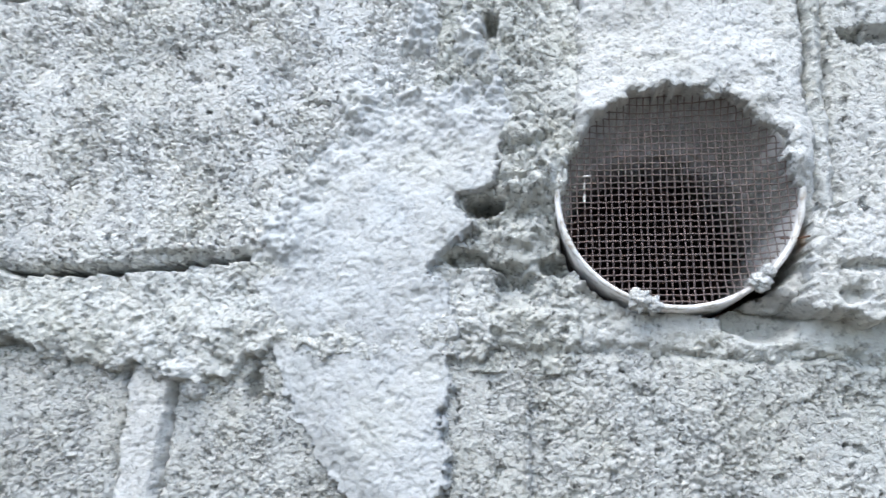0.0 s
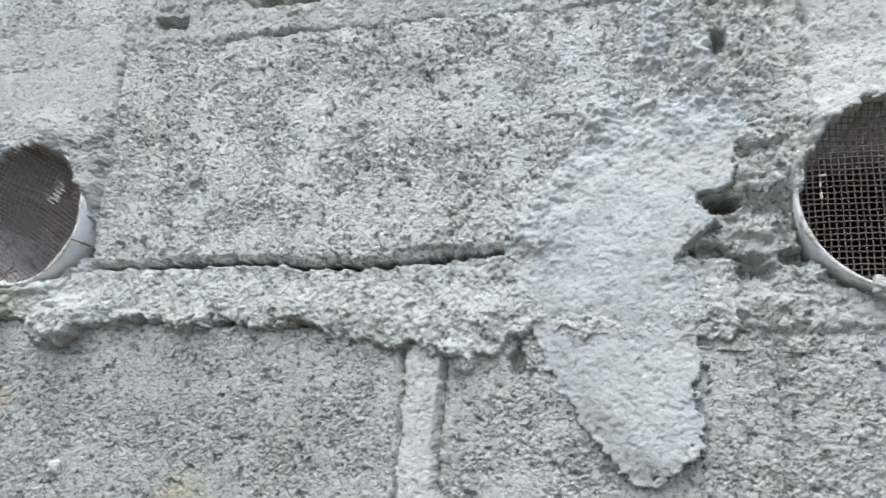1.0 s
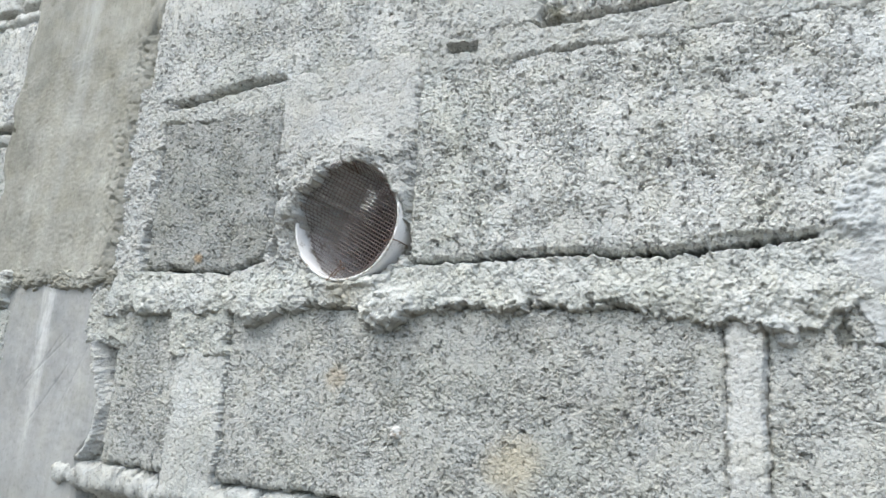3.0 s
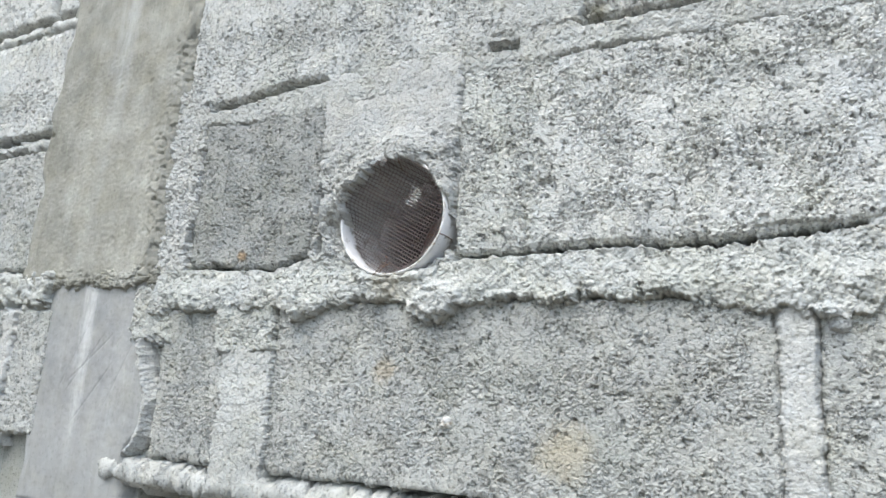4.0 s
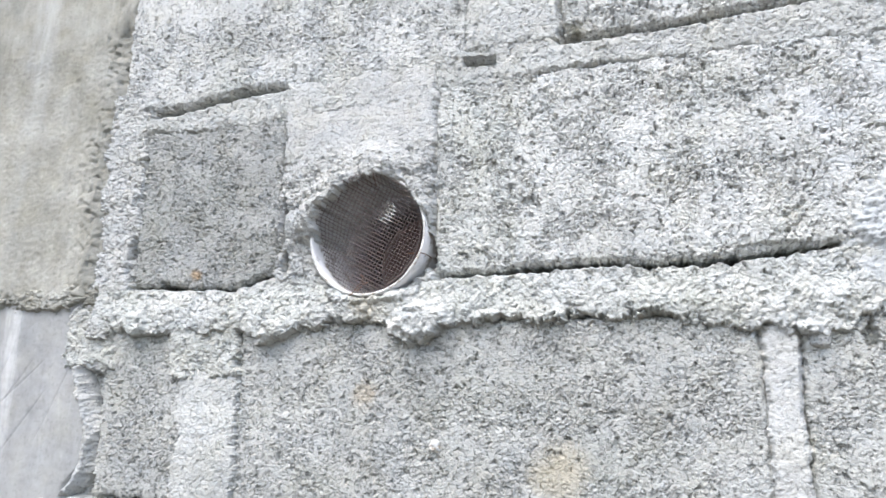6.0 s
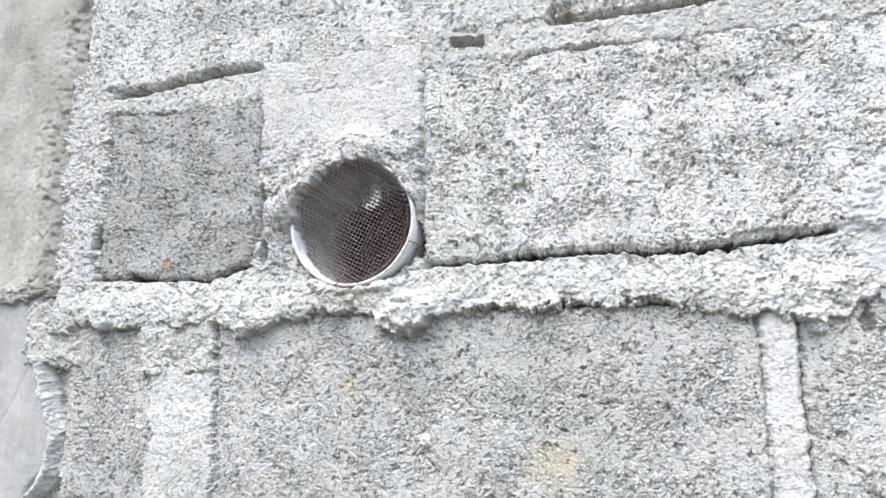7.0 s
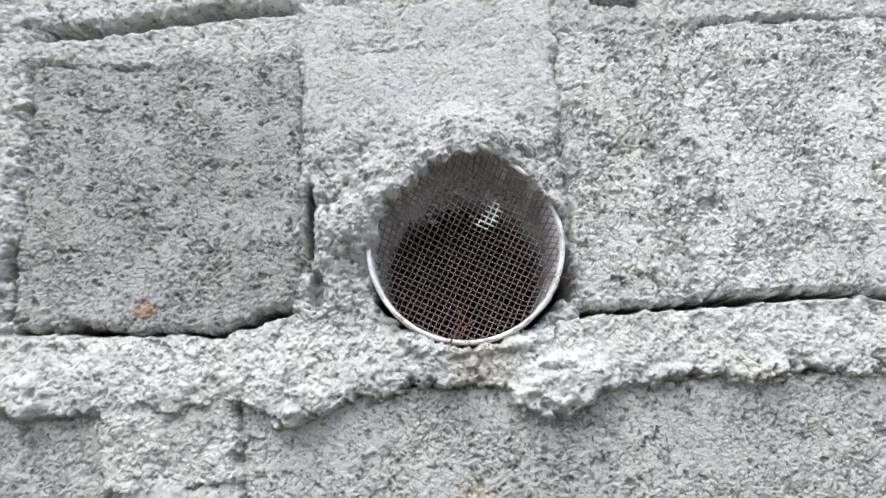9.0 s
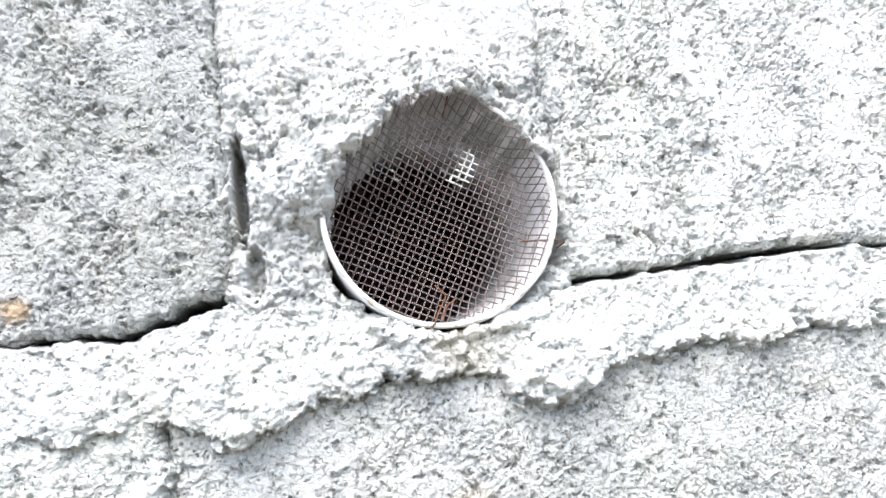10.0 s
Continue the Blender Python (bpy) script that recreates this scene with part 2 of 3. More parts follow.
    if stony:  # open pores, the shade inside them put into the colour
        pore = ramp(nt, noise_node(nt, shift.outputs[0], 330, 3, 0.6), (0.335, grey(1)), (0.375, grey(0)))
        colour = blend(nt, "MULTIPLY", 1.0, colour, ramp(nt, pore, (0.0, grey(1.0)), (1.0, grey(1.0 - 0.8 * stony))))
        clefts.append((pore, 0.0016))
    tone = noise_node(nt, vec, 31, 4, 0.6)
    colour = blend(nt, "MULTIPLY", 0.8, colour, ramp(nt, tone, (0.32, (0.97, 0.99, 1.015)), (0.5, grey(1.0)), (0.68, (1.02, 1.01, 0.965))))
    info = nt.nodes.new("ShaderNodeObjectInfo")
    colour = blend(nt, "MULTIPLY", 1.0, colour, ramp(nt, info.outputs["Random"], (0.0, grey(0.93)), (1.0, grey(1.04))))
    nt.links.new(colour, bsdf.inputs["Base Color"])
    bsdf.inputs["Roughness"].default_value = rough
    bsdf.inputs["Specular IOR Level"].default_value = 0.12
    grit = nt.nodes.new("ShaderNodeTexVoronoi")
    grit.inputs["Scale"].default_value = grain * 1.6
    grit.inputs["Detail"].default_value, grit.inputs["Roughness"].default_value = 2, 0.7
    nt.links.new(vec, grit.inputs["Vector"])
    flip = nt.nodes.new("ShaderNodeMath")
    flip.operation, flip.inputs[0].default_value = "SUBTRACT", 1
    nt.links.new(grit.outputs["Distance"], flip.inputs[1])
    bump(nt, bsdf, flip.outputs[0], relief_mm * 0.0002)
    for held, deep in clefts:
        down = nt.nodes.new("ShaderNodeMath")
        down.operation, down.inputs[0].default_value = "SUBTRACT", 1
        nt.links.new(held, down.inputs[1])
        bump(nt, bsdf, down.outputs[0], stony * deep)
    bump(nt, bsdf, sand, relief_mm * 0.0003)
    return m


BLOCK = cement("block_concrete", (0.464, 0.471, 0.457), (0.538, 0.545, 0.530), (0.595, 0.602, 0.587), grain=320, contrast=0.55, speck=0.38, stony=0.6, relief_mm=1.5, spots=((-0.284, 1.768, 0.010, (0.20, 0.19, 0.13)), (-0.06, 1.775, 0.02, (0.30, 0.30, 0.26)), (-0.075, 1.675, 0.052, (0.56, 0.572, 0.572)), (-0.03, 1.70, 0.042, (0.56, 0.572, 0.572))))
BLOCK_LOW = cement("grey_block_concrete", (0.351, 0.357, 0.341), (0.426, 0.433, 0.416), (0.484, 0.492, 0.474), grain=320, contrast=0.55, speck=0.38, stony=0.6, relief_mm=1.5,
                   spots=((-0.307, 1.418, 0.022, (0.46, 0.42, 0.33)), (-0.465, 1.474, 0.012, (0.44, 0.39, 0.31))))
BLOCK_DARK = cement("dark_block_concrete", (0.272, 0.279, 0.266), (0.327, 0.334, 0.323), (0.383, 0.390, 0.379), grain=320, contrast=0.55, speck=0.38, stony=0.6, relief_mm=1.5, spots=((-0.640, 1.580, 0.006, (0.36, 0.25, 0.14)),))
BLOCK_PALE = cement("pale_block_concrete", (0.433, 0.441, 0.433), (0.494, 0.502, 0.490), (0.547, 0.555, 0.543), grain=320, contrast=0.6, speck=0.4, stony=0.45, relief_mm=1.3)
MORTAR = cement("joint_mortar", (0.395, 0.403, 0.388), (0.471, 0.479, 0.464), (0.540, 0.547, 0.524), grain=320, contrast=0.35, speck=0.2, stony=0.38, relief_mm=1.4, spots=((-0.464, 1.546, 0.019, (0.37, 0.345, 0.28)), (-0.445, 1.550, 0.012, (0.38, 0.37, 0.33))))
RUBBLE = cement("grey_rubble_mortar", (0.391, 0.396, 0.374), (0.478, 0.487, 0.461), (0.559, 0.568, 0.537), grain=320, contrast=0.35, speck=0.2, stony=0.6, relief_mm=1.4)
PALE = cement("pale_mortar", (0.413, 0.427, 0.431), (0.461, 0.475, 0.478), (0.502, 0.516, 0.516), grain=340, contrast=0.3, speck=0.15, stains=0.25, relief_mm=1.0)
STRIP = cement("white_mortar", (0.417, 0.422, 0.409), (0.472, 0.477, 0.465), (0.511, 0.517, 0.504), grain=420, contrast=0.4, speck=0.2, stains=0.2, stony=0.25, relief_mm=1.2, spots=((0.151, 1.586, 0.005, (0.34, 0.20, 0.09)), (0.116, 1.664, 0.004, (0.34, 0.20, 0.09))))
COLUMN = cement("column_concrete", (0.209, 0.207, 0.181), (0.278, 0.275, 0.246), (0.350, 0.348, 0.318), grain=300, contrast=0.2, speck=0.1, stains=0.5, stain=(0.90, 0.885, 0.82), relief_mm=0.8, rough=0.85, streak=0.45, run=(-0.872, 0.017, (0.44, 0.445, 0.43), 1.60, 1.88))
SMOOTH = cement("trowelled_concrete", (0.245, 0.250, 0.248), (0.285, 0.289, 0.287), (0.322, 0.327, 0.326), grain=260, contrast=0.14, speck=0.06, stains=0.3, relief_mm=0.4, rough=0.75, streak=0.28, run=(-0.853, 0.013, (0.60, 0.605, 0.60), 1.34, 1.47))
CORE = cement("core_mortar", (0.26, 0.265, 0.25), (0.32, 0.325, 0.305), (0.38, 0.38, 0.36))
PLASTER = cement("inner_plaster", (0.42, 0.25, 0.22), (0.48, 0.29, 0.255), (0.53, 0.33, 0.295), grain=120, contrast=0.2)
SOIL = cement("bare_soil", (0.096, 0.084, 0.066), (0.126, 0.108, 0.084), (0.162, 0.144, 0.114), grain=60)


def plain(name, colour, rough, metal=0.0, spots=None, spot_scale=200, spot_at=0.55):
    m, nt, bsdf, vec = material(name)
    base = blend(nt, "MULTIPLY", 1.0, colour, ramp(nt, noise_node(nt, vec, 60, 4), (0.3, grey(0.85)), (0.7, grey(1.05))))
    if spots:
        base = blend(nt, "MIX", ramp(nt, noise_node(nt, vec, spot_scale, 4), (spot_at, grey(0)), (spot_at + 0.12, grey(1))), base, spots)
    nt.links.new(base, bsdf.inputs["Base Color"])
    bsdf.inputs["Roughness"].default_value, bsdf.inputs["Metallic"].default_value = rough, metal
    bump(nt, bsdf, noise_node(nt, vec, 500, 3), 0.0003)
    return m


PVC = plain("weathered_grey_pvc", (0.78, 0.77, 0.77), 0.5, 0, (0.26, 0.235, 0.20), 90, 0.54)
WIRE = plain("dull_galvanised_wire", (0.156, 0.123, 0.116), 0.65, 0.3, (0.15, 0.10, 0.085), 400)
RUST = plain("rusty_wire", (0.10, 0.045, 0.022), 0.85, 0.2, (0.20, 0.09, 0.035), 900)
LIME = plain("lime_crust", (0.60, 0.60, 0.58), 0.9, 0, (0.33, 0.29, 0.24), 230, 0.50)

# ---- the wall ----
wall = tagged(new("wall_street"), "rough unplastered grey concrete block wall with mortar joints", "wall", kind="structure")
FINE, MID, COARSE = 0.00073, 0.003, 0.015
BACK = 0.10


def line(*points):
    """A gently bending line along the wall: height by place, or place by height."""
    p = np.array(points)
    return lambda v: np.interp(v, p[:, 0], p[:, 1])


def block_depth(x0, x1, z0, z1, seed, rough=1.0, marks=(), low=None, chip=1.0):
    low = low or (lambda x: z0 + 0 * x)

    def depth(x, z):
        worn = ease(-0.5, 0.5, fbm(x, z, 0.035, seed + 8, 3))
        y = 0.0016 * grad(x, z, 0.07, seed) - rough * 0.0005 * fbm(x, z, 0.02, seed + 1, 3, 0.55)
        tall, cleft = grit(x, z, 0.0062, seed + 2)
        fine, slit = grit(x, z, 0.0031, seed + 15, 0.22)
        y = y - rough * (0.0002 + 0.0006 * worn) * tall - rough * (0.0002 + 0.0004 * worn) * fine
        some = ease(0.0, 0.4, fbm(x, z, 0.012, seed + 16, 2))
        y = y + rough * ((0.0004 + 0.0016 * some * worn) * cleft + (0.0005 + 0.0013 * worn) * slit)
        y = y + rough * 0.0016 * ease(0.30, 0.52, fbm(x, z, 0.0045, seed + 3, 3, 0.65)) * (0.35 + 0.65 * worn)
        y = y + rough * 0.0032 * ease(0.62, 0.74, fbm(x, z, 0.0095, seed + 40, 4, 0.6))
        y = y - rough * 0.0018 * ease(0.70, 0.85, fbm(x, z, 0.013, seed + 43, 3, 0.5))
        wob = chip * (0.0022 * fbm(x, z, 0.025, seed + 5, 3) + 0.0014 * fbm(x, z, 0.007, seed + 6, 3, 0.7))
        edge = np.minimum(np.minimum(x - x0, x1 - x), np.minimum(z - low(x), z1 - z)) + wob - 0.0012
        y = y + 0.004 * (1 - ease(-0.001, 0.0045, edge)) ** 2
        for mx, mz, rx, rz, d in marks:
            q = ((x - mx) / rx) ** 2 + ((z - mz) / rz) ** 2 + 0.7 * fbm(x, z, 0.9 * min(rx, rz), seed + 7, 3)
            y = y + d * ease(1.15, 0.35, q)
        return np.where(edge < -0.001, 0.05, y)

    return depth


def block(x0, x1, z0, z1, seed, step=FINE, mat=BLOCK, rough=1.0, marks=(), low=None, label=""):
    deep = block_depth(x0, x1, z0, z1, seed, rough, marks, low, 1.0 if step < 0.01 else 0.0)
    return relief("concrete_block", x0, x1, z0 - (0.012 if low else 0), z1, step, deep, BACK, mat, wall, label, drop=0.04)


def mortar(name, x0, x1, z0, z1, seed, inside, thick, mat=MORTAR, crumb=1.0, ragged=0.005, lip=0.004, step=FINE, marks=(), label="", extra=None, back=0.02, sunk=0.010, vary=0.6, parent=None):
    """Mortar whose ragged outline comes from inside(x, z), metres within its edge."""

    def depth(x, z):
        sd = inside(x, z) + ragged * (fbm(x, z, 0.03, seed, 3, 0.6) + 0.7 * fbm(x, z, 0.009, seed + 8, 4, 0.75))
        full = thick * (1 + vary * grad(x, z, 0.055, seed + 4) + 0.3 * vary * grad(x, z, 0.02, seed + 6))
        on = ease(-lip, lip * 1.6, sd)
        torn = ease(-lip, -0.1 * lip, sd)
        loose = crumb(x, z) if callable(crumb) else crumb
        y = sunk - (sunk + full) * on
        clump = 0.0042 * lumps(x, z, 0.019, seed + 1, 1.05) + 0.0022 * lumps(x, z, 0.010, seed + 2, 1.1) + 0.0010 * lumps(x, z, 0.0050, seed + 11)
        tall, cleft = grit(x, z, 0.0075, seed + 31)
        fine, slit = grit(x, z, 0.0034, seed + 33, 0.22)
        y = y - torn * loose * (clump - 0.0026) - torn * ((0.0001 + 0.0010 * loose) * (tall - 0.5) + (0.00015 + 0.00055 * loose) * (fine - 0.5))
        y = y - torn * (0.0003 + 0.0006 * loose) * fbm(x, z, 0.012, seed + 3, 3, 0.6)
        some = ease(-0.1, 0.4, fbm(x, z, 0.016, seed + 15, 2))
        y = y + torn * ((0.0001 + 0.0020 * loose * some) * cleft + (0.0002 + 0.0008 * loose) * slit)
        y = y + torn * ((0.0003 + 0.0013 * loose) * ease(0.34, 0.54, fbm(x, z, 0.0050, seed + 13, 3, 0.65)) + (0.0004 + 0.0028 * loose) * ease(0.58, 0.70, fbm(x, z, 0.011, seed + 41, 4, 0.6)))
        for mx, mz, rx, rz, d in marks:
            q = ((x - mx) / rx) ** 2 + ((z - mz) / rz) ** 2 + 0.4 * fbm(x, z, 0.7 * min(rx, rz), seed + 7, 2)
            y = y + d * ease(1.15, 0.3, q)
        if extra is not None:
            y = extra(x, z, y)
        return np.where(sd < -lip, 0.05, y)

    return relief(name, x0, x1, z0, z1, step, depth, back, mat, parent or wall, label, drop=0.045)


def band(x0, x1, z0, z1):
    return lambda x, z: np.minimum(np.minimum(x - x0, x1 - x), np.minimum(z - z0, z1 - z))


PIPES = ((-0.4630, 1.6057), (0.0968, 1.6070))
PIPE_R, PIPE_WALL = 0.0536, 0.0025

# blocks, course by course
A0, A1 = 1.7610, 1.925
B0, B1 = 1.5735, 1.737
C0, C1 = 1.378, 1.526
crack_a = line((-0.76, 1.7585), (-0.73, 1.752), (-0.706, 1.746), (-0.66, 1.750), (-0.61, 1.755), (-0.53, 1.757), (-0.30, 1.757), (-0.20, 1.758), (-0.10, 1.764), (0.1, 1.762), (0.6, 1.762))
crack_b = line((-0.76, 1.571), (-0.70, 1.570), (-0.60, 1.5655), (-0.575, 1.570), (-0.545, 1.576), (-0.40, 1.567), (-0.27, 1.5715), (-0.20, 1.568), (-0.112, 1.577), (0.05, 1.575), (0.6, 1.573))
block(-0.752, -0.378, A0, A1, 101, mat=BLOCK_PALE, rough=0.8, low=lambda x: crack_a(x) + 0.0045 * ease(-0.53, -0.60, x))
block(-0.296, 0.112, A0, A1, 102, low=lambda x: crack_a(x) + 0.0038)
block(0.130, 0.540, A0, A1, 103, step=MID)
block(-0.714, -0.553, B0, 1.728, 104, mat=BLOCK_DARK, rough=0.75, low=lambda x: crack_b(x) + 0.004 * ease(-0.592, -0.576, x) + 0.0016 * fbm(x, 0 * x, 0.012, 98, 3, 0.7), marks=((-0.655, 1.724, 0.010, 0.003, 0.006),), label="darker grey cut concrete block with sharp corners")
block(-0.4055, -0.012, B0, B1, 105, rough=1.0, low=lambda x: crack_b(x) + 0.002, marks=((-0.073, 1.628, 0.008, 0.009, 0.006), (-0.327, 1.625, 0.007, 0.004, 0.005), (-0.15, 1.579, 0.03, 0.003, 0.004)))
block(0.164, 0.560, B0 - 0.012, B1, 106, mat=BLOCK_PALE, rough=0.45, marks=((0.20, 1.684, 0.03, 0.006, 0.010),))
block(-0.735, -0.640, C0, C1, 107, mat=BLOCK_LOW, rough=0.8)
block(-0.586, -0.164, C0, C1 + 0.006, 108, mat=BLOCK_LOW, rough=0.8)
block(-0.141, 0.270, C0, C1 + 0.010, 109, mat=BLOCK_LOW, rough=0.8, marks=((-0.098, 1.515, 0.005, 0.008, 0.010), (0.0325, 1.49, 0.0014, 0.05, -0.0032)))
block(0.290, 0.690, C0, C1, 110, step=MID, mat=BLOCK_LOW)
# beyond the column
block(-1.40, -1.045, 1.935, 2.09, 111, step=MID)
block(-1.035, -0.98, 1.935, 2.09, 112, step=MID)
block(-1.40, -0.98, 1.762, 1.912, 113, step=0.0016, rough=1.2)
block(-1.40, -0.95, 1.578, 1.737, 114, step=0.0016, mat=BLOCK_LOW, rough=0.8)
block(-1.36, -1.018, 1.385, 1.530, 115, step=0.0016, mat=BLOCK_LOW, rough=0.8)
block(-0.992, -0.925, 1.385, 1.530, 116, step=0.0016, mat=BLOCK_LOW, rough=0.8)
# plain courses that carry on up, down and to the sides
for row in range(7):
    z0 = -0.03 + 0.2 * row
    off = 0.21 * (row % 2)
    for k in range(-5, 3):
        x0 = k * 0.43 + off
        if x0 + 0.41 < -0.93 or x0 > -0.76:
            block(x0, x0 + 0.41, z0, z0 + 0.165, 300 + row * 20 + k, step=COARSE, mat=BLOCK_LOW)
for row in range(3):
    z0 = 1.955 + 0.2 * row
    off = 0.21 * ((row + 1) % 2)
    for k in range(-5, 3):
        x0 = k * 0.43 + off
        if (x0 > -0.76) or (x0 + 0.41 < -1.0 and row > 0):
            block(x0, x0 + 0.41, z0, z0 + 0.165, 500 + row * 20 + k, step=COARSE)
for z0, off in ((A0, 0.56), (B0, 0.58), (C0, 0.70)):
    for k in range(2):
        block(off + 0.43 * k, off + 0.43 * k + 0.41, z0, z0 + 0.155, 700 + k, step=COARSE)
for z0 in (A0, B0, C0):
    for k in range(2):
        block(-1.83 - 0.43 * k, -1.42 - 0.43 * k, z0, z0 + 0.155, 720 + k, step=COARSE)


# the recessed mortar behind the joints, with the pipe openings
def core_depth(x, z):
    y = 0.050 + 0.006 * fbm(x, z, 0.05, 40, 2)
    for px, pz in PIPES:
        y = np.where(np.hypot(x - px, z - pz) < 0.076, 0.09, y)
    return y


relief("mortar_core", -2.3, 1.45, -0.1, 2.55, 0.02, core_depth, 0.09, CORE, wall, "recessed grey mortar behind the joints", drop=0.075)


# ---- mortar ----
def hole(px, pz, seed, radii, proud=0.0, left=-9.0, right=9.0, gone=0.05, side=0.0):
    """Cuts a round opening with a ragged lip; radii go round from the right, anticlockwise, in millimetres. proud: how far the
    mortar swells out round the upper half; side: how much less of that there is on the right."""
    turn = np.linspace(0, 2 * math.pi, len(radii) + 1)
    ring = np.array(list(radii) + [radii[0]]) * 0.001

    def cut(x, z, y):
        r = np.hypot(x - px, z - pz)
        a = np.arctan2(z - pz, x - px) % (2 * math.pi)
        edge = np.interp(a, turn, ring) + 0.0026 * fbm(x, z, 0.016, seed, 4, 0.7)
        much = proud * (1 - side * ease(radians(105), radians(50), a))
        y = y - much * (1.0 + 0.45 * fbm(x, z, 0.030, seed + 5, 3, 0.6)) * ease(0.040, 0.004, r - edge) * ease(-0.002, 0.013, np.minimum(x - left, right - x)) * ease(-0.012, 0.012, z - pz) + 0.0015 * ease(0.004, 0.0, r - edge) ** 2
        return np.where(r < edge, gone, y)

    return cut


RING_L = (55, 50.5, 49, 49.5, 43, 43.5, 48.5, 56, 54, 53.0, 54.0, 60)
RING_R = (48.5, 50, 49, 47, 49, 49.5, 50, 56, 55, 53.4, 56, 60)
cut_l, cut_r = hole(*PIPES[0], 31, RING_L, 0.0200, -0.556, -0.402, side=0.42), hole(*PIPES[1], 32, RING_R, 0.009, 0.01, 0.160)
cut_bed = hole(*PIPES[0], 31, RING_L)
bed_low = line((-0.76, 1.520), (-0.70, 1.524), (-0.59, 1.526), (-0.57, 1.521), (-0.55, 1.512), (-0.53, 1.524), (-0.50, 1.531), (-0.455, 1.527), (-0.43, 1.5125), (-0.41, 1.516), (-0.39, 1.526), (-0.33, 1.530), (-0.22, 1.530), (-0.17, 1.522), (-0.12, 1.516), (-0.09, 1.53), (0.02, 1.531))


def bed_cut(x, z, y):
    return cut_bed(x, z, y - (0.0060 + 0.003 * grad(x, z, 0.03, 92)) * ease(1.568, 1.536, z))


mortar("mortar_joint", -0.757, 0.02, 1.500, 1.585, 21, lambda x, z: np.minimum(np.minimum(z - bed_low(x), 2.6 * (crack_b(x) - 0.0022 - z)), np.minimum(x + 0.757, 0.02 - x)), 0.0015, crumb=0.75, ragged=0.0055, lip=0.0017, vary=1.2,
       marks=((-0.462, 1.556, 0.046, 0.010, -0.006), (-0.412, 1.531, 0.026, 0.014, -0.0075), (-0.425, 1.519, 0.008, 0.006, -0.004), (-0.55, 1.526, 0.012, 0.010, -0.006), (-0.556, 1.519, 0.006, 0.006, -0.005), (-0.70, 1.535, 0.016, 0.012, -0.005), (-0.475, 1.540, 0.02, 0.012, -0.004), (-0.36, 1.533, 0.012, 0.006, -0.004), (-0.30, 1.531, 0.02, 0.005, -0.003), (-0.135, 1.520, 0.008, 0.006, -0.005), (-0.10, 1.522, 0.006, 0.008, 0.012)), extra=bed_cut, label="crumbling pale grey mortar bed bulging from the joint")
mortar("mortar_joint", 0.015, 0.62, 1.515, 1.575, 22, lambda x, z: np.minimum(z - 1.534, 1.560 - z), 0.001, crumb=lambda x, z: 0.55 - 0.45 * ease(0.06, 0.10, x) * ease(1.536, 1.546, z), ragged=0.004, sunk=0.006, extra=hole(*PIPES[1], 32, RING_R), marks=((0.132, 1.555, 0.020, 0.014, 0.016),))
def slot_cut(x, z, y):
    """A small square-cut slot left open in the bed."""
    wob = 0.0008 * fbm(x, z, 0.012, 97, 2)
    return np.where((np.abs(x + 0.367) < 0.0145 + wob) & (np.abs(z - 1.7535 + 0.1 * (x + 0.367)) < 0.0047 + wob), 0.012, y)


top_a = line((-0.76, 1.756), (-0.73, 1.749), (-0.706, 1.742), (-0.66, 1.746), (-0.61, 1.751), (-0.535, 1.755), (-0.52, 1.768), (-0.31, 1.768), (-0.295, 1.757), (-0.20, 1.7585), (-0.10, 1.7635), (0.6, 1.761))
low_a = line((-0.76, 1.726), (-0.72, 1.730), (-0.64, 1.722), (-0.55, 1.722), (-0.40, 1.732), (-0.35, 1.732), (-0.29, 1.7355), (-0.15, 1.7325), (0.02, 1.728), (0.6, 1.729))
mortar("mortar_joint", -0.755, 0.60, 1.710, 1.775, 23, lambda x, z: np.minimum(z - low_a(x), 2 * (top_a(x) - z)), 0.0003, crumb=0.45, ragged=0.003, sunk=0.003, lip=0.0018, vary=4.0, extra=slot_cut, label="thin pale mortar bed with an open crack above")
# pipe surrounds
mortar("mortar_surround", -0.562, -0.392, 1.548, 1.765, 24, lambda x, z: np.minimum(band(-0.556, -0.404, 1.56, 1.76)(x, z), np.minimum(x + 0.556 + 0.012 * ease(1.67, 1.70, z), -0.404 - x)), 0.0015, mat=STRIP, crumb=lambda x, z: 0.15 + 1.1 * ease(1.695, 1.66, z), ragged=0.003, lip=0.003, sunk=0.007,
       extra=cut_l, back=-0.0125, vary=1.0, marks=((-0.49, 1.715, 0.06, 0.04, 0.001), (-0.549, 1.622, 0.0035, 0.024, 0.03), (-0.545, 1.585, 0.004, 0.012, 0.012), (-0.4085, 1.588, 0.0045, 0.015, 0.035)), label="lumpy grey mortar packed round the vent pipe")
mortar("mortar_surround", 0.040, 0.166, 1.545, 1.745, 25, band(0.050, 0.1575, 1.56, 1.75), 0.0055, mat=STRIP, crumb=0.22, ragged=0.0022, lip=0.003, extra=cut_r, back=-0.003, label="pale lumpy mortar packed round the vent pipe")
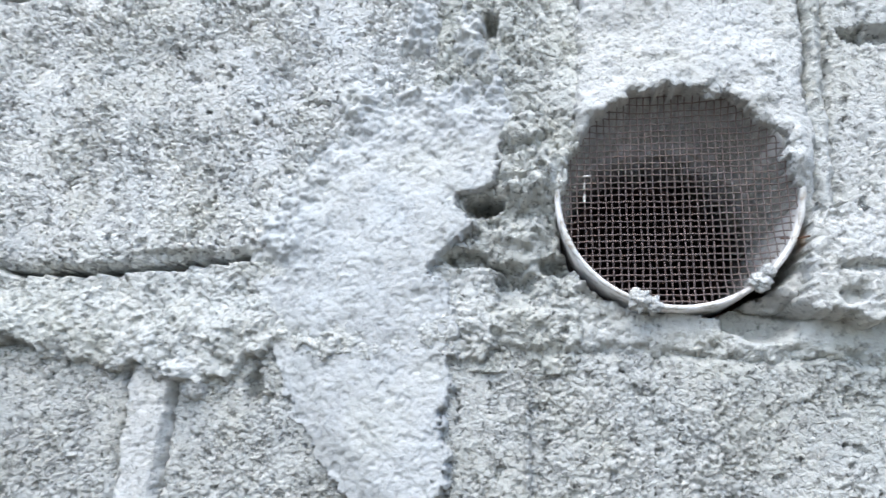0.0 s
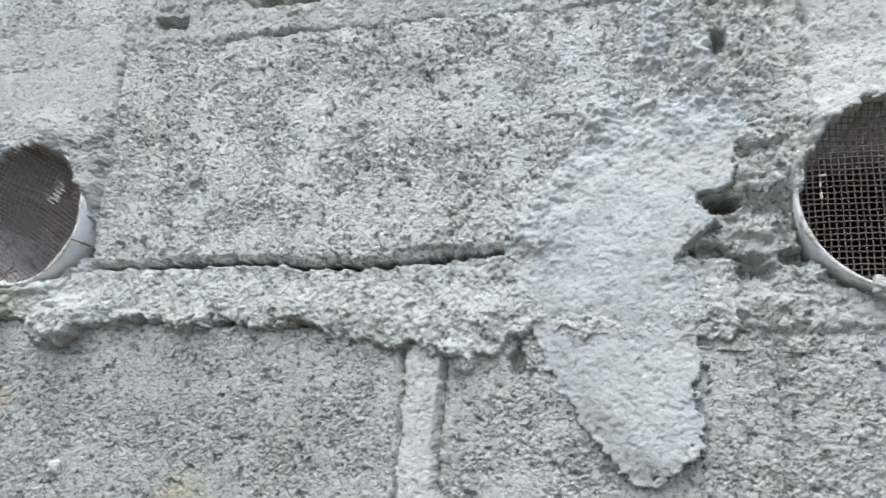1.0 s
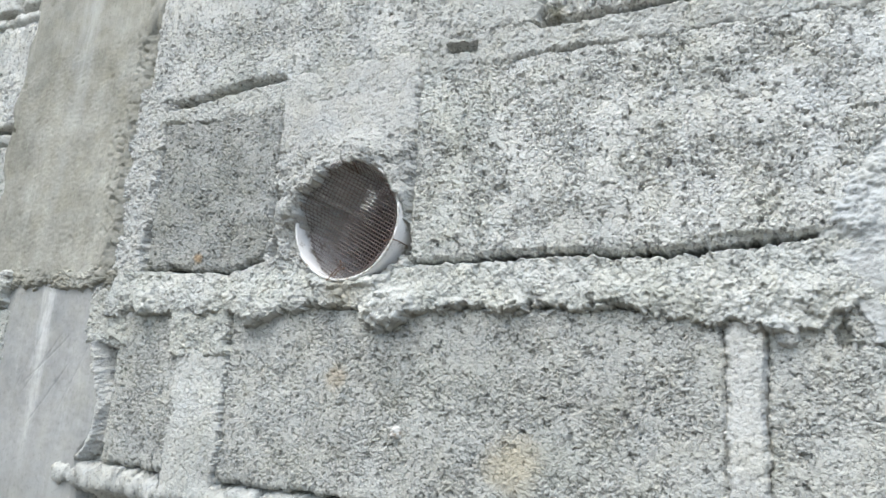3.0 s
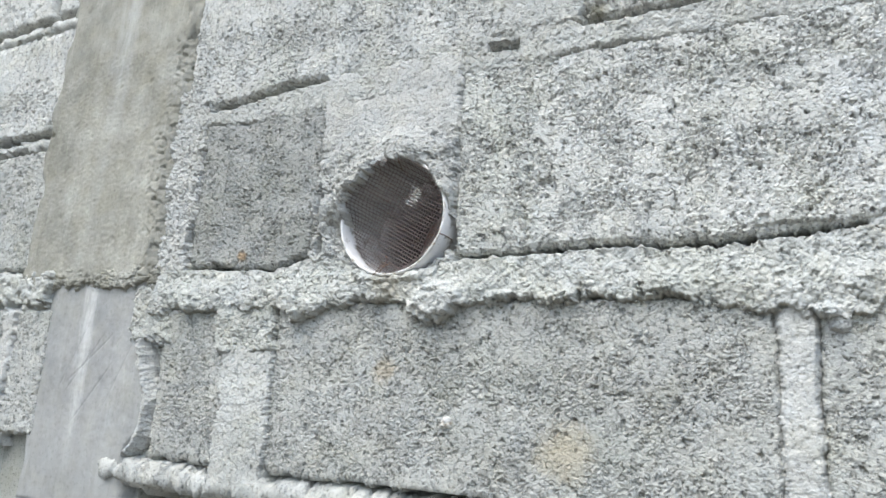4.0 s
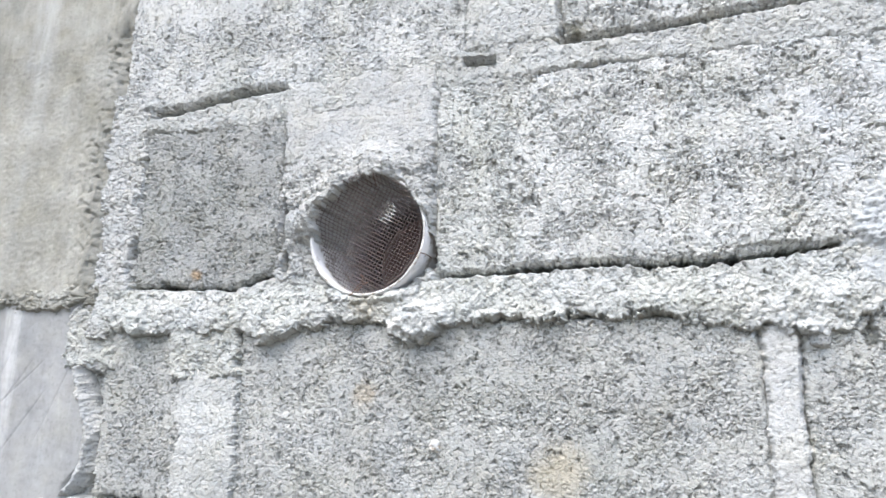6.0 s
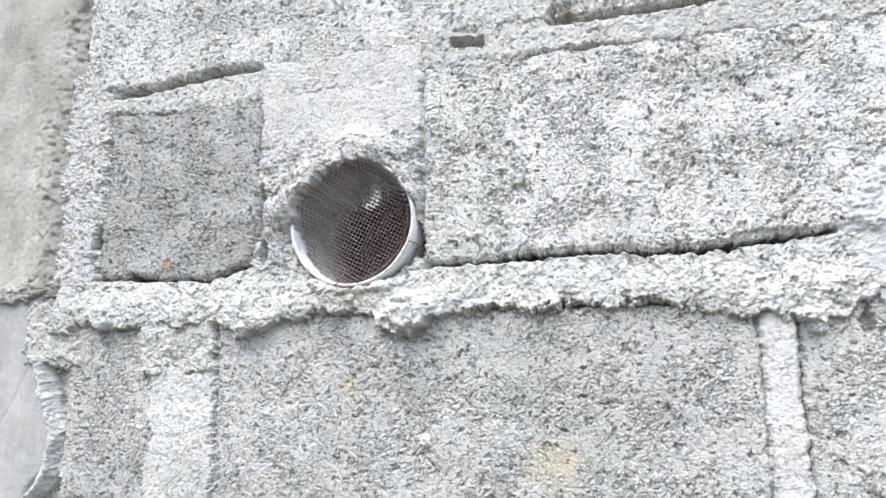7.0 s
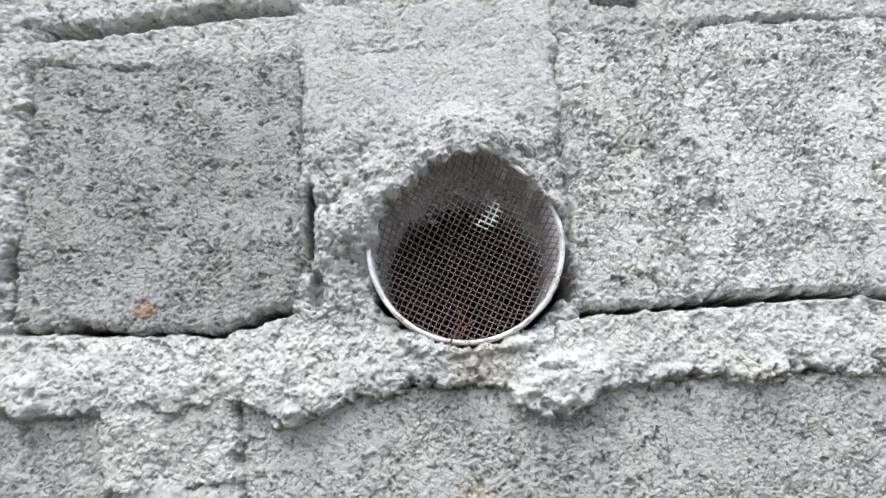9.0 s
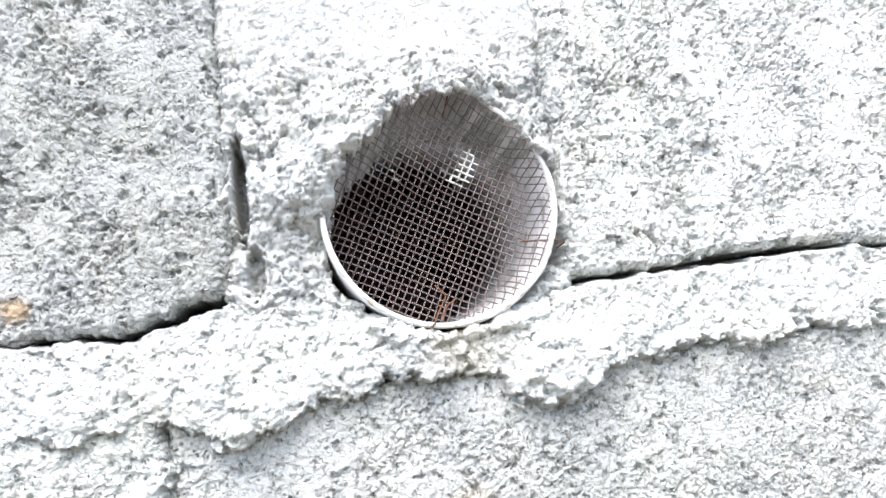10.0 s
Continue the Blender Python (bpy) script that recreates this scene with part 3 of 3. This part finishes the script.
mortar("mortar_surround", -0.024, 0.060, 1.525, 1.745, 39, band(-0.020, 0.058, 1.52, 1.75), 0.001, mat=RUBBLE, crumb=lambda x, z: 1.0 - 0.7 * ease(0.036, 0.042, x) * ease(1.645, 1.66, z), ragged=0.003, lip=0.003, extra=cut_r, back=-0.002, vary=0.0, sunk=0.016,
       marks=((0.010, 1.603, 0.010, 0.0050, 0.026), (0.003, 1.577, 0.011, 0.005, 0.011), (0.016, 1.566, 0.02, 0.010, 0.012), (0.045, 1.574, 0.010, 0.005, 0.014), (0.030, 1.617, 0.014, 0.016, -0.007), (0.029, 1.640, 0.012, 0.010, -0.008), (0.028, 1.590, 0.012, 0.008, -0.005), (0.010, 1.70, 0.005, 0.008, 0.014), (0.04, 1.545, 0.03, 0.01, -0.004)), label="rough broken grey mortar with deep hollows")
lump_low = line((0.140, 1.561), (0.147, 1.5575), (0.1534, 1.5545), (0.163, 1.552), (0.1693, 1.546), (0.1745, 1.548), (0.179, 1.554), (0.20, 1.556), (0.24, 1.55))
mortar("mortar_surround", 0.135, 0.240, 1.535, 1.61, 41, lambda x, z: np.minimum(np.minimum(x - 0.1455, 0.232 - x), np.minimum(z - lump_low(x), 0.6 * (1.598 + 0.2 * (x - 0.15) - z))), 0.015, mat=STRIP, crumb=0.5, ragged=0.0028, lip=0.0016, vary=0.35, marks=((0.170, 1.572, 0.012, 0.003, 0.006), (0.163, 1.560, 0.006, 0.004, 0.006)), extra=hole(*PIPES[1], 32, RING_R), label="lump of grey mortar beside the vent pipe")
mortar("mortar_joint", 0.148, 0.172, 1.56, 1.745, 42, band(0.1535, 0.167, 1.5, 1.8), 0.004, mat=MORTAR, crumb=0.2, ragged=0.0015)
# smear
sm_l = line((1.455, -0.030), (1.472, -0.052), (1.498, -0.079), (1.537, -0.092), (1.578, -0.110), (1.60, -0.112), (1.63, -0.095), (1.66, -0.075), (1.70, -0.05), (1.725, -0.03))
sm_r = line((1.455, -0.025), (1.472, -0.004), (1.482, -0.003), (1.519, -0.002), (1.545, 0.001), (1.571, -0.012), (1.592, 0.010), (1.602, -0.004), (1.608, -0.003), (1.613, 0.020), (1.66, 0.022), (1.69, 0.012), (1.725, 0.0))


def smear_inside(x, z):
    return np.minimum(np.minimum(x - sm_l(z), sm_r(z) - x), np.minimum(z - 1.455, 1.73 - z))


def smear_fade(x, z, y):
    thin = np.clip(ease(1.61, 1.68, z) + ease(0.060, 0.0, x - sm_l(z)) * ease(1.545, 1.59, z), 0, 1)
    y = y + 0.0045 * ease(0.028, 0.0, x - sm_l(z))
    return y + thin * (0.0062 + 0.0060 * fbm(x, z, 0.030, 91, 5, 0.72))


mortar("mortar_smear", -0.13, 0.04, 1.440, 1.735, 26, smear_inside, 0.0072, mat=PALE, crumb=0.2, ragged=0.0058, lip=0.0012, extra=smear_fade, vary=0.35, back=0.014, sunk=0.004, label="pale bluish mortar smeared down over the blocks")
# upright joints
mortar("mortar_joint", -0.172, -0.134, 1.36, 1.530, 27, band(-0.166, -0.1395, 1.30, 1.526), 0.002, mat=STRIP, crumb=0.15, ragged=0.0022, lip=0.003)
mortar("mortar_joint", -0.665, -0.572, 1.36, 1.500, 28, lambda x, z: band(-0.648 + 0.0, -0.581, 1.30, 1.492)(x, z), 0.0035, mat=MORTAR, crumb=0.2, ragged=0.005, lip=0.003)
mortar("mortar_joint", -0.665, -0.572, 1.475, 1.535, 43, band(-0.66, -0.584, 1.482, 1.545), 0.005, mat=RUBBLE, crumb=0.7, ragged=0.005, lip=0.003)
mortar("mortar_joint", -0.790, -0.690, 1.36, 1.775, 29, lambda x, z: np.minimum(x + 0.766 - 0.036 * ease(1.50, 1.485, z), -0.716 - 0.014 * ease(1.53, 1.50, z) - x), 0.0, mat=STRIP, crumb=0.8, ragged=0.009, sunk=0.006, vary=0.9)
mortar("mortar_joint", -0.39, -0.288, 1.745, 1.94, 33, band(-0.383, -0.296, 1.7605, 2.0), 0.0015, crumb=0.3, ragged=0.003)
mortar("mortar_joint", -0.80, 0.60, 1.330, 1.390, 34, band(-0.9, 1.0, 1.350, 1.374), 0.005, crumb=0.8, step=0.0016)
# beyond the column
mortar("mortar_joint", -1.40, -0.925, 1.510, 1.595, 35, band(-1.5, -0.93, 1.534, 1.574), 0.007, crumb=1.1, step=0.0016, ragged=0.007)
mortar("mortar_joint", -1.40, -0.98, 1.725, 1.762, 36, band(-1.5, -0.9, 1.736, 1.752), 0.002, crumb=0.5, step=0.0016)
mortar("mortar_joint", -1.40, -0.98, 1.90, 1.938, 37, band(-1.5, -0.9, 1.908, 1.926), 0.002, crumb=0.5, step=0.0016)
mortar("mortar_joint", -1.025, -0.985, 1.37, 1.535, 38, band(-1.019, -0.991, 1.3, 1.53), 0.002, mat=STRIP, crumb=0.3, step=0.0016)

# ---- the cast column ----
column = tagged(new("concrete_column"), "cast grey concrete column with streaks, set between the block walls", "column", kind="structure")


def shaft_depth(x, z):
    y = -0.004 + 0.002 * fbm(x, z, 0.12, 60, 3) - 0.0006 * fbm(x, z, 0.004, 61, 2)
    right = -0.744 - 0.012 * ease(1.77, 1.73, z) + 0.010 * fbm(0.5 * x, z, 0.06, 62, 3, 0.5)
    left = -1.005 + 0.004 * ease(1.7, 1.95, z) + 0.010 * fbm(0.5 * x, z, 0.06, 63, 3, 0.5)
    edge = np.minimum(right - x, x - left)
    low = z - 1.558 - 0.007 * fbm(x, 0.12 * z, 0.03, 64, 5, 0.65)
    y = y + 0.0075 * (1 - ease(0, 0.022, edge)) + 0.010 * (1 - ease(0.0, 0.006, low))
    crumb = np.clip(ease(0.05, 0.0, right - x) + ease(0.022, 0.0, low), 0, 1)
    y = y - crumb * (0.0032 * lumps(x, z, 0.012, 65) + 0.002 * lumps(x, z, 0.006, 68) - 0.002) + crumb * 0.0045 * ease(0.35, 0.5, fbm(x, z, 0.011, 67, 4, 0.65)) + 0.0015 * pores(x, z, 0.02, 66, 0.7)
    y = y + 0.007 * ease(0.0055, 0.003, np.hypot(x + 0.985, 1.3 * (z - 1.752)))
    return np.where((edge + 0.006 * fbm(x, z, 0.014, 69, 4, 0.7) < 0.001) | (low < 0), 0.05, y)


def foot_depth(x, z):
    y = 0.002 + 0.0015 * fbm(x, z, 0.15, 70, 2) - 0.0003 * fbm(x, z, 0.01, 71, 2)
    right = -0.768 + 0.018 * ease(1.49, 1.45, z) - 0.016 * ease(1.41, 1.385, z) + 0.005 * fbm(0.6 * x, z, 0.035, 72, 2)
    edge = np.minimum(right - x, x + 0.938 + 0.003 * fbm(0.1 * x, z, 0.04, 73, 2))
    y = y + 0.005 * (1 - ease(-0.001, 0.006, edge))
    for k in range(5):  # trowel scratches
        a = 0.9 + 0.25 * math.sin(k * 2.1)
        d = (x + 0.855 - 0.011 * k + 0.03 * math.sin(k)) * math.sin(a) - (z - 1.47 - 0.02 * math.sin(k * 1.7)) * math.cos(a)
        along = (x + 0.855) * math.cos(a) + (z - 1.47) * math.sin(a)
        y = y + 0.0008 * ease(0.0013, 0.0, np.abs(d)) * ease(0.05, 0.03, np.abs(along - 0.03 * math.sin(k * 3.3)))
    return np.where(edge < 0, 0.05, y)


relief("top_pour", -1.03, -0.735, 2.02, 2.55, 0.008, shaft_depth, 0.03, COLUMN, column, drop=0.045)
relief("upper_pour", -1.03, -0.735, 1.54, 2.02, 0.0015, shaft_depth, 0.03, COLUMN, column, "tan-grey concrete with pale vertical streaks", drop=0.045)
relief("foot_pour", -0.95, -0.735, 0.0, 1.32, 0.008, foot_depth, 0.03, SMOOTH, column, drop=0.045)
relief("lower_pour", -0.95, -0.735, 1.32, 1.575, 0.001, foot_depth, 0.03, SMOOTH, column, "smooth trowelled grey concrete", drop=0.045)
box("core", (-1.0, 0.02, 0.0), (-0.76, 0.10, 2.55), CORE, column)
# crumbs where the two pours meet, and the broken block end beside the foot
mortar("crumb_ledge", -0.985, -0.745, 1.535, 1.595, 44, band(-0.975, -0.755, 1.552, 1.573), 0.0035, mat=COLUMN, crumb=0.9, ragged=0.008, lip=0.003, sunk=0.004, vary=0.8, parent=column, label="row of rough concrete crumbs between the pours")
end_face = block_depth(-0.79, -0.725, 1.365, 1.51, 131, 0.8)
relief("concrete_block", -0.79, -0.725, 1.365, 1.51, 0.0013, lambda x, z: end_face(x, z) + 0.014, BACK, BLOCK_LOW, wall, "broken end of a grey concrete block", drop=0.05)
bead = line((1.375, -0.772), (1.387, -0.758), (1.405, -0.749), (1.436, -0.744), (1.466, -0.758), (1.497, -0.768))
mortar("mortar_bead", -0.80, -0.72, 1.37, 1.505, 47, lambda x, z: np.minimum(0.0062 + 0.0015 * grad(x, z, 0.03, 48) - np.abs(x - bead(z)), np.minimum(1.498 - z, z - 1.378)), 0.006, mat=STRIP, crumb=0.3, ragged=0.0022, lip=0.0035, sunk=0.008, vary=0.5, parent=column, label="pale bead of mortar along the edge of the foot")
mortar("mortar_patch", -0.805, -0.715, 1.48, 1.56, 49, lambda x, z: np.minimum(np.minimum(x + 0.786, -0.724 - x), np.minimum(z - 1.495, 1.552 - z)), 0.003, mat=RUBBLE, crumb=0.4, ragged=0.005, lip=0.004, sunk=0.004, vary=0.6, marks=((-0.76, 1.493, 0.02, 0.004, 0.008),), label="rough grey mortar patch beside the column's foot")
# loose bits of mortar stuck on the blocks
for k, (cx, cz, r) in enumerate(((-0.402, 1.434, 0.0075), (-0.128, 1.513, 0.008), (-0.147, 1.518, 0.006), (0.026, 1.642, 0.008), (0.034, 1.625, 0.007))):
    mortar("mortar_blob", cx - 3 * r, cx + 3 * r, cz - 3 * r, cz + 3 * r, 80 + k, (lambda cx, cz, r: lambda x, z: r - np.hypot(x - cx, z - cz))(cx, cz, r), 0.003 + 0.2 * r, mat=LIME if k == 0 else STRIP, crumb=0.4, ragged=0.25 * r, lip=0.003)


# ---- vent pipes ----
def ring_tube(px, pz, y0, y1, r_out, r_in, seg=96):
    a = np.arange(seg) * 2 * math.pi / seg
    c, s = np.cos(a), np.sin(a)
    lip = 0.0009
    prof = [(r_out, y1), (r_out, y0 + lip), (r_out - lip, y0), (r_in + lip, y0), (r_in, y0 + lip), (r_in, (y0 + y1) / 2), (r_in, y1)]
    verts = np.concatenate([np.stack([px + r * c, np.full(seg, y), pz + r * s], axis=1) for r, y in prof])
    faces = []
    n = len(prof)
    for k in range(n):
        i = np.arange(seg)
        j = (i + 1) % seg
        m = (k + 1) % n
        faces.append(np.stack([k * seg + i, m * seg + i, m * seg + j, k * seg + j], axis=1))
    return verts, np.concatenate(faces)


def dish(r, y_mid, y_rim):
    return y_mid + (y_rim - y_mid) * ease(0.0425, 0.0495, r)


def wire_screen(px, pz, turn, y_mid, y_rim, lean=0.36, out=0.0, pitch=0.0031, radius=0.00032):
    tubes = []
    lim = PIPE_R - PIPE_WALL - 0.0006
    ca, sa = math.cos(turn), math.sin(turn)
    n = int(lim / pitch)
    for axis in (0, 1):
        for k in range(-n, n + 1):
            off = (k + 0.12) * pitch + 0.0002 * math.sin(k * 2.3)
            half = math.sqrt(max(lim * lim - off * off, 0))
            if half < 0.004:
                continue
            u = np.arange(-half, half, pitch / 4)
            v = off + 0.00014 * np.sin(u * 210 + k)
            weave = 0.0003 * np.cos(math.pi * (u / pitch - 0.12)) * (1 if (k + axis) % 2 else -1)
            a, b = (u, v) if axis == 0 else (v, u)
            r, right, up = np.hypot(a, b), ca * a - sa * b, sa * a + ca * b
            y = dish(r, y_mid, y_rim + lean * np.maximum(0, -0.87 * right - 0.5 * up)) - out * ease(-0.004, 0.016, up) * np.maximum(0, 0.66 * up - 0.75 * right - 0.004) + weave + 0.0007 * np.sin(a * 70 + 1) * np.cos(b * 60)
            tubes.append(tube(np.stack([px + right, np.maximum(y, -0.0185), pz + up], axis=1), radius, 4))
    return join_tubes(tubes)


def crust(px, pz, turn, y_mid, spots, pitch=0.0031):
    """Lime caught on some of the wires: short thick pieces of wire."""
    rnd = random.Random(11)
    tubes = []
    ca, sa = math.cos(turn), math.sin(turn)
    for cx, cz, rx, rz, share in spots:
        for i in range(-16, 17):
            for j in range(-16, 17):
                a, b = (i + 0.12) * pitch, (j + 0.12) * pitch
                x, z = ca * a - sa * b, sa * a + ca * b
                if ((x - cx) / rx) ** 2 + ((z - cz) / rz) ** 2 > 1:
                    continue
                for da, db in ((1, 0), (0, 1)):
                    if rnd.random() > share:
                        continue
                    s = np.linspace(-0.1, 0.8 + 0.3 * rnd.random(), 5)[:, None] * pitch
                    pa, pb = a + s[:, 0] * da, b + s[:, 0] * db
                    y = y_mid - 0.0004 + 0.0012 * np.sin(pa * 70 + 1) * np.cos(pb * 60)
                    tubes.append(tube(np.stack([px + ca * pa - sa * pb, y, pz + sa * pa + ca * pb], axis=1), 0.00042 + 0.00018 * rnd.random(), 5))
    return join_tubes(tubes)


def vent(px, pz, turn, y_rim, y_mid, y_edge, spots, ties, label, seed, blobs=(), arc=(0, 360), out=0.0, lean=0.36):
    pipe = tagged(new("vent_pipe"), label, "vent pipe", group="vent pipes in the wall")
    build("pipe", *ring_tube(px, pz, y_rim, 0.140, PIPE_R, PIPE_R - PIPE_WALL), PVC, pipe)
    a = np.linspace(radians(arc[0]), radians(arc[1]), 200)
    thick = 0.00085 + 0.0008 * fbm(np.cos(a) * 0.05 + seed, np.sin(a) * 0.05, 0.022, 95, 4, 0.7)
    mid = PIPE_R - PIPE_WALL / 2
    v, f = tube(np.stack([px + mid * np.cos(a), np.full(200, y_rim + 0.0004), pz + mid * np.sin(a)], axis=1), 1.0, 8)
    centre = np.repeat(np.stack([px + mid * np.cos(a), np.full(200, y_rim + 0.0004), pz + mid * np.sin(a)], axis=1), 8, axis=0)
    build("lime_rim", centre + (v - centre) * np.repeat(thick, 8)[:, None], f, LIME, pipe, "white lime crust on the cut edge")
    screen = build("wire_mesh", *wire_screen(px, pz, turn, y_mid, y_edge, lean, out), WIRE, pipe, "dull brown woven wire mesh")
    build("lime_crust", *crust(px, pz, turn, y_mid, spots), LIME, screen, "white lime specks caught on the wires")
    for points in ties:
        p = np.array([(px + a, y + y_rim + 0.0170, pz + b) for a, y, b in points])
        t = np.linspace(0, 1, len(p))
        s = np.linspace(0, 1, 8 * len(p))
        fine = np.stack([np.interp(s, t, p[:, k]) for k in range(3)], axis=1)
        for _ in range(3):
            fine[1:-1] = (fine[:-2] + fine[1:-1] * 2 + fine[2:]) / 4
        build("tie_wire", *tube(fine, 0.00042, 6), RUST, pipe, "rusty twisted tie wire")
    for a, y, b, r in blobs:
        bm = bmesh.new()
        bmesh.ops.create_icosphere(bm, subdivisions=4, radius=r)
        for v in bm.verts:
            n = noise.fractal(v.co / r * 1.7 + Vector((a * 900, 3, b * 700)), 0.8, 2.1, 4)
            v.co *= 1 + 0.4 * n
            v.co += Vector((px + a, y, pz + b))
        part("mortar_blob", bm, STRIP, pipe, "dried mortar blob", smooth=True)
    return pipe


RIM = -0.0085
RIM_PROUD = -0.0095
vent(*PIPES[0], radians(-28), RIM_PROUD, 0.004, -0.0090, ((0.0150, 0.024, 0.0045, 0.010, 0.85), (0.010, 0.017, 0.007, 0.006, 0.7), (-0.017, 0.020, 0.003, 0.010, 0.35)), (
    ((0.036, -0.009, -0.018), (0.045, -0.014, -0.019), (0.051, -0.0180, -0.020), (0.0545, -0.0165, -0.021), (0.055, -0.004, -0.022)),
    ((-0.006, -0.010, -0.034), (-0.002, -0.013, -0.039), (-0.007, -0.017, -0.046), (-0.010, -0.0185, -0.0515), (-0.012, -0.019, -0.053)),
    ((0.002, -0.013, -0.041), (-0.003, -0.015, -0.044), (-0.006, -0.0185, -0.050)),
    ((0.006, -0.012, 0.042), (0.007, -0.019, 0.0465), (0.0075, -0.024, 0.0495)),
), "grey plastic vent pipe with white rim and dished wire mesh", 1, arc=(-170, 48), out=0.46)
vent(*PIPES[1], radians(1), RIM, -0.003, -0.0065, ((-0.042, 0.003, 0.004, 0.010, 0.07),), (
    ((0.044, -0.010, -0.020), (0.050, -0.019, -0.022), (0.055, -0.021, -0.021), (0.060, -0.019, -0.023)),
), "grey plastic vent pipe with white rim, mesh and mortar blobs", 4,
    ((-0.0165, -0.0085, -0.0495, 0.0050), (-0.011, -0.0085, -0.0515, 0.0036), (0.033, -0.0085, -0.0405, 0.0042), (0.036, -0.009, -0.036, 0.003), (0.016, -0.012, 0.0465, 0.0042), (0.021, -0.012, 0.0475, 0.0032)), lean=0.10)

# ---- behind and below ----
# added walls; the back one stands close to bounce brown light into the pipes
tagged(box("wall_back", (-2.3, 0.46, 0.0), (1.45, 0.56, 2.55), PLASTER), "added plain brown wall closing the space behind", "wall", kind="structure")
tagged(box("wall_west", (-2.4, 0.10, 0.0), (-2.3, 0.56, 2.55), PLASTER), "added plain brown wall closing the space behind", "wall", kind="structure")
tagged(box("wall_east", (1.45, 0.10, 0.0), (1.55, 0.56, 2.55), PLASTER), "added plain brown wall closing the space behind", "wall", kind="structure")
tagged(box("ceiling", (-2.4, 0.0, 2.55), (1.55, 0.56, 2.65), PLASTER), "plain concrete roof slab", "roof", kind="structure")
bm = bmesh.new()
bmesh.ops.create_grid(bm, x_segments=2, y_segments=2, size=900)
tagged(part("ground", bm, SOIL), "bare brown soil at the foot of the wall", "ground", kind="structure")
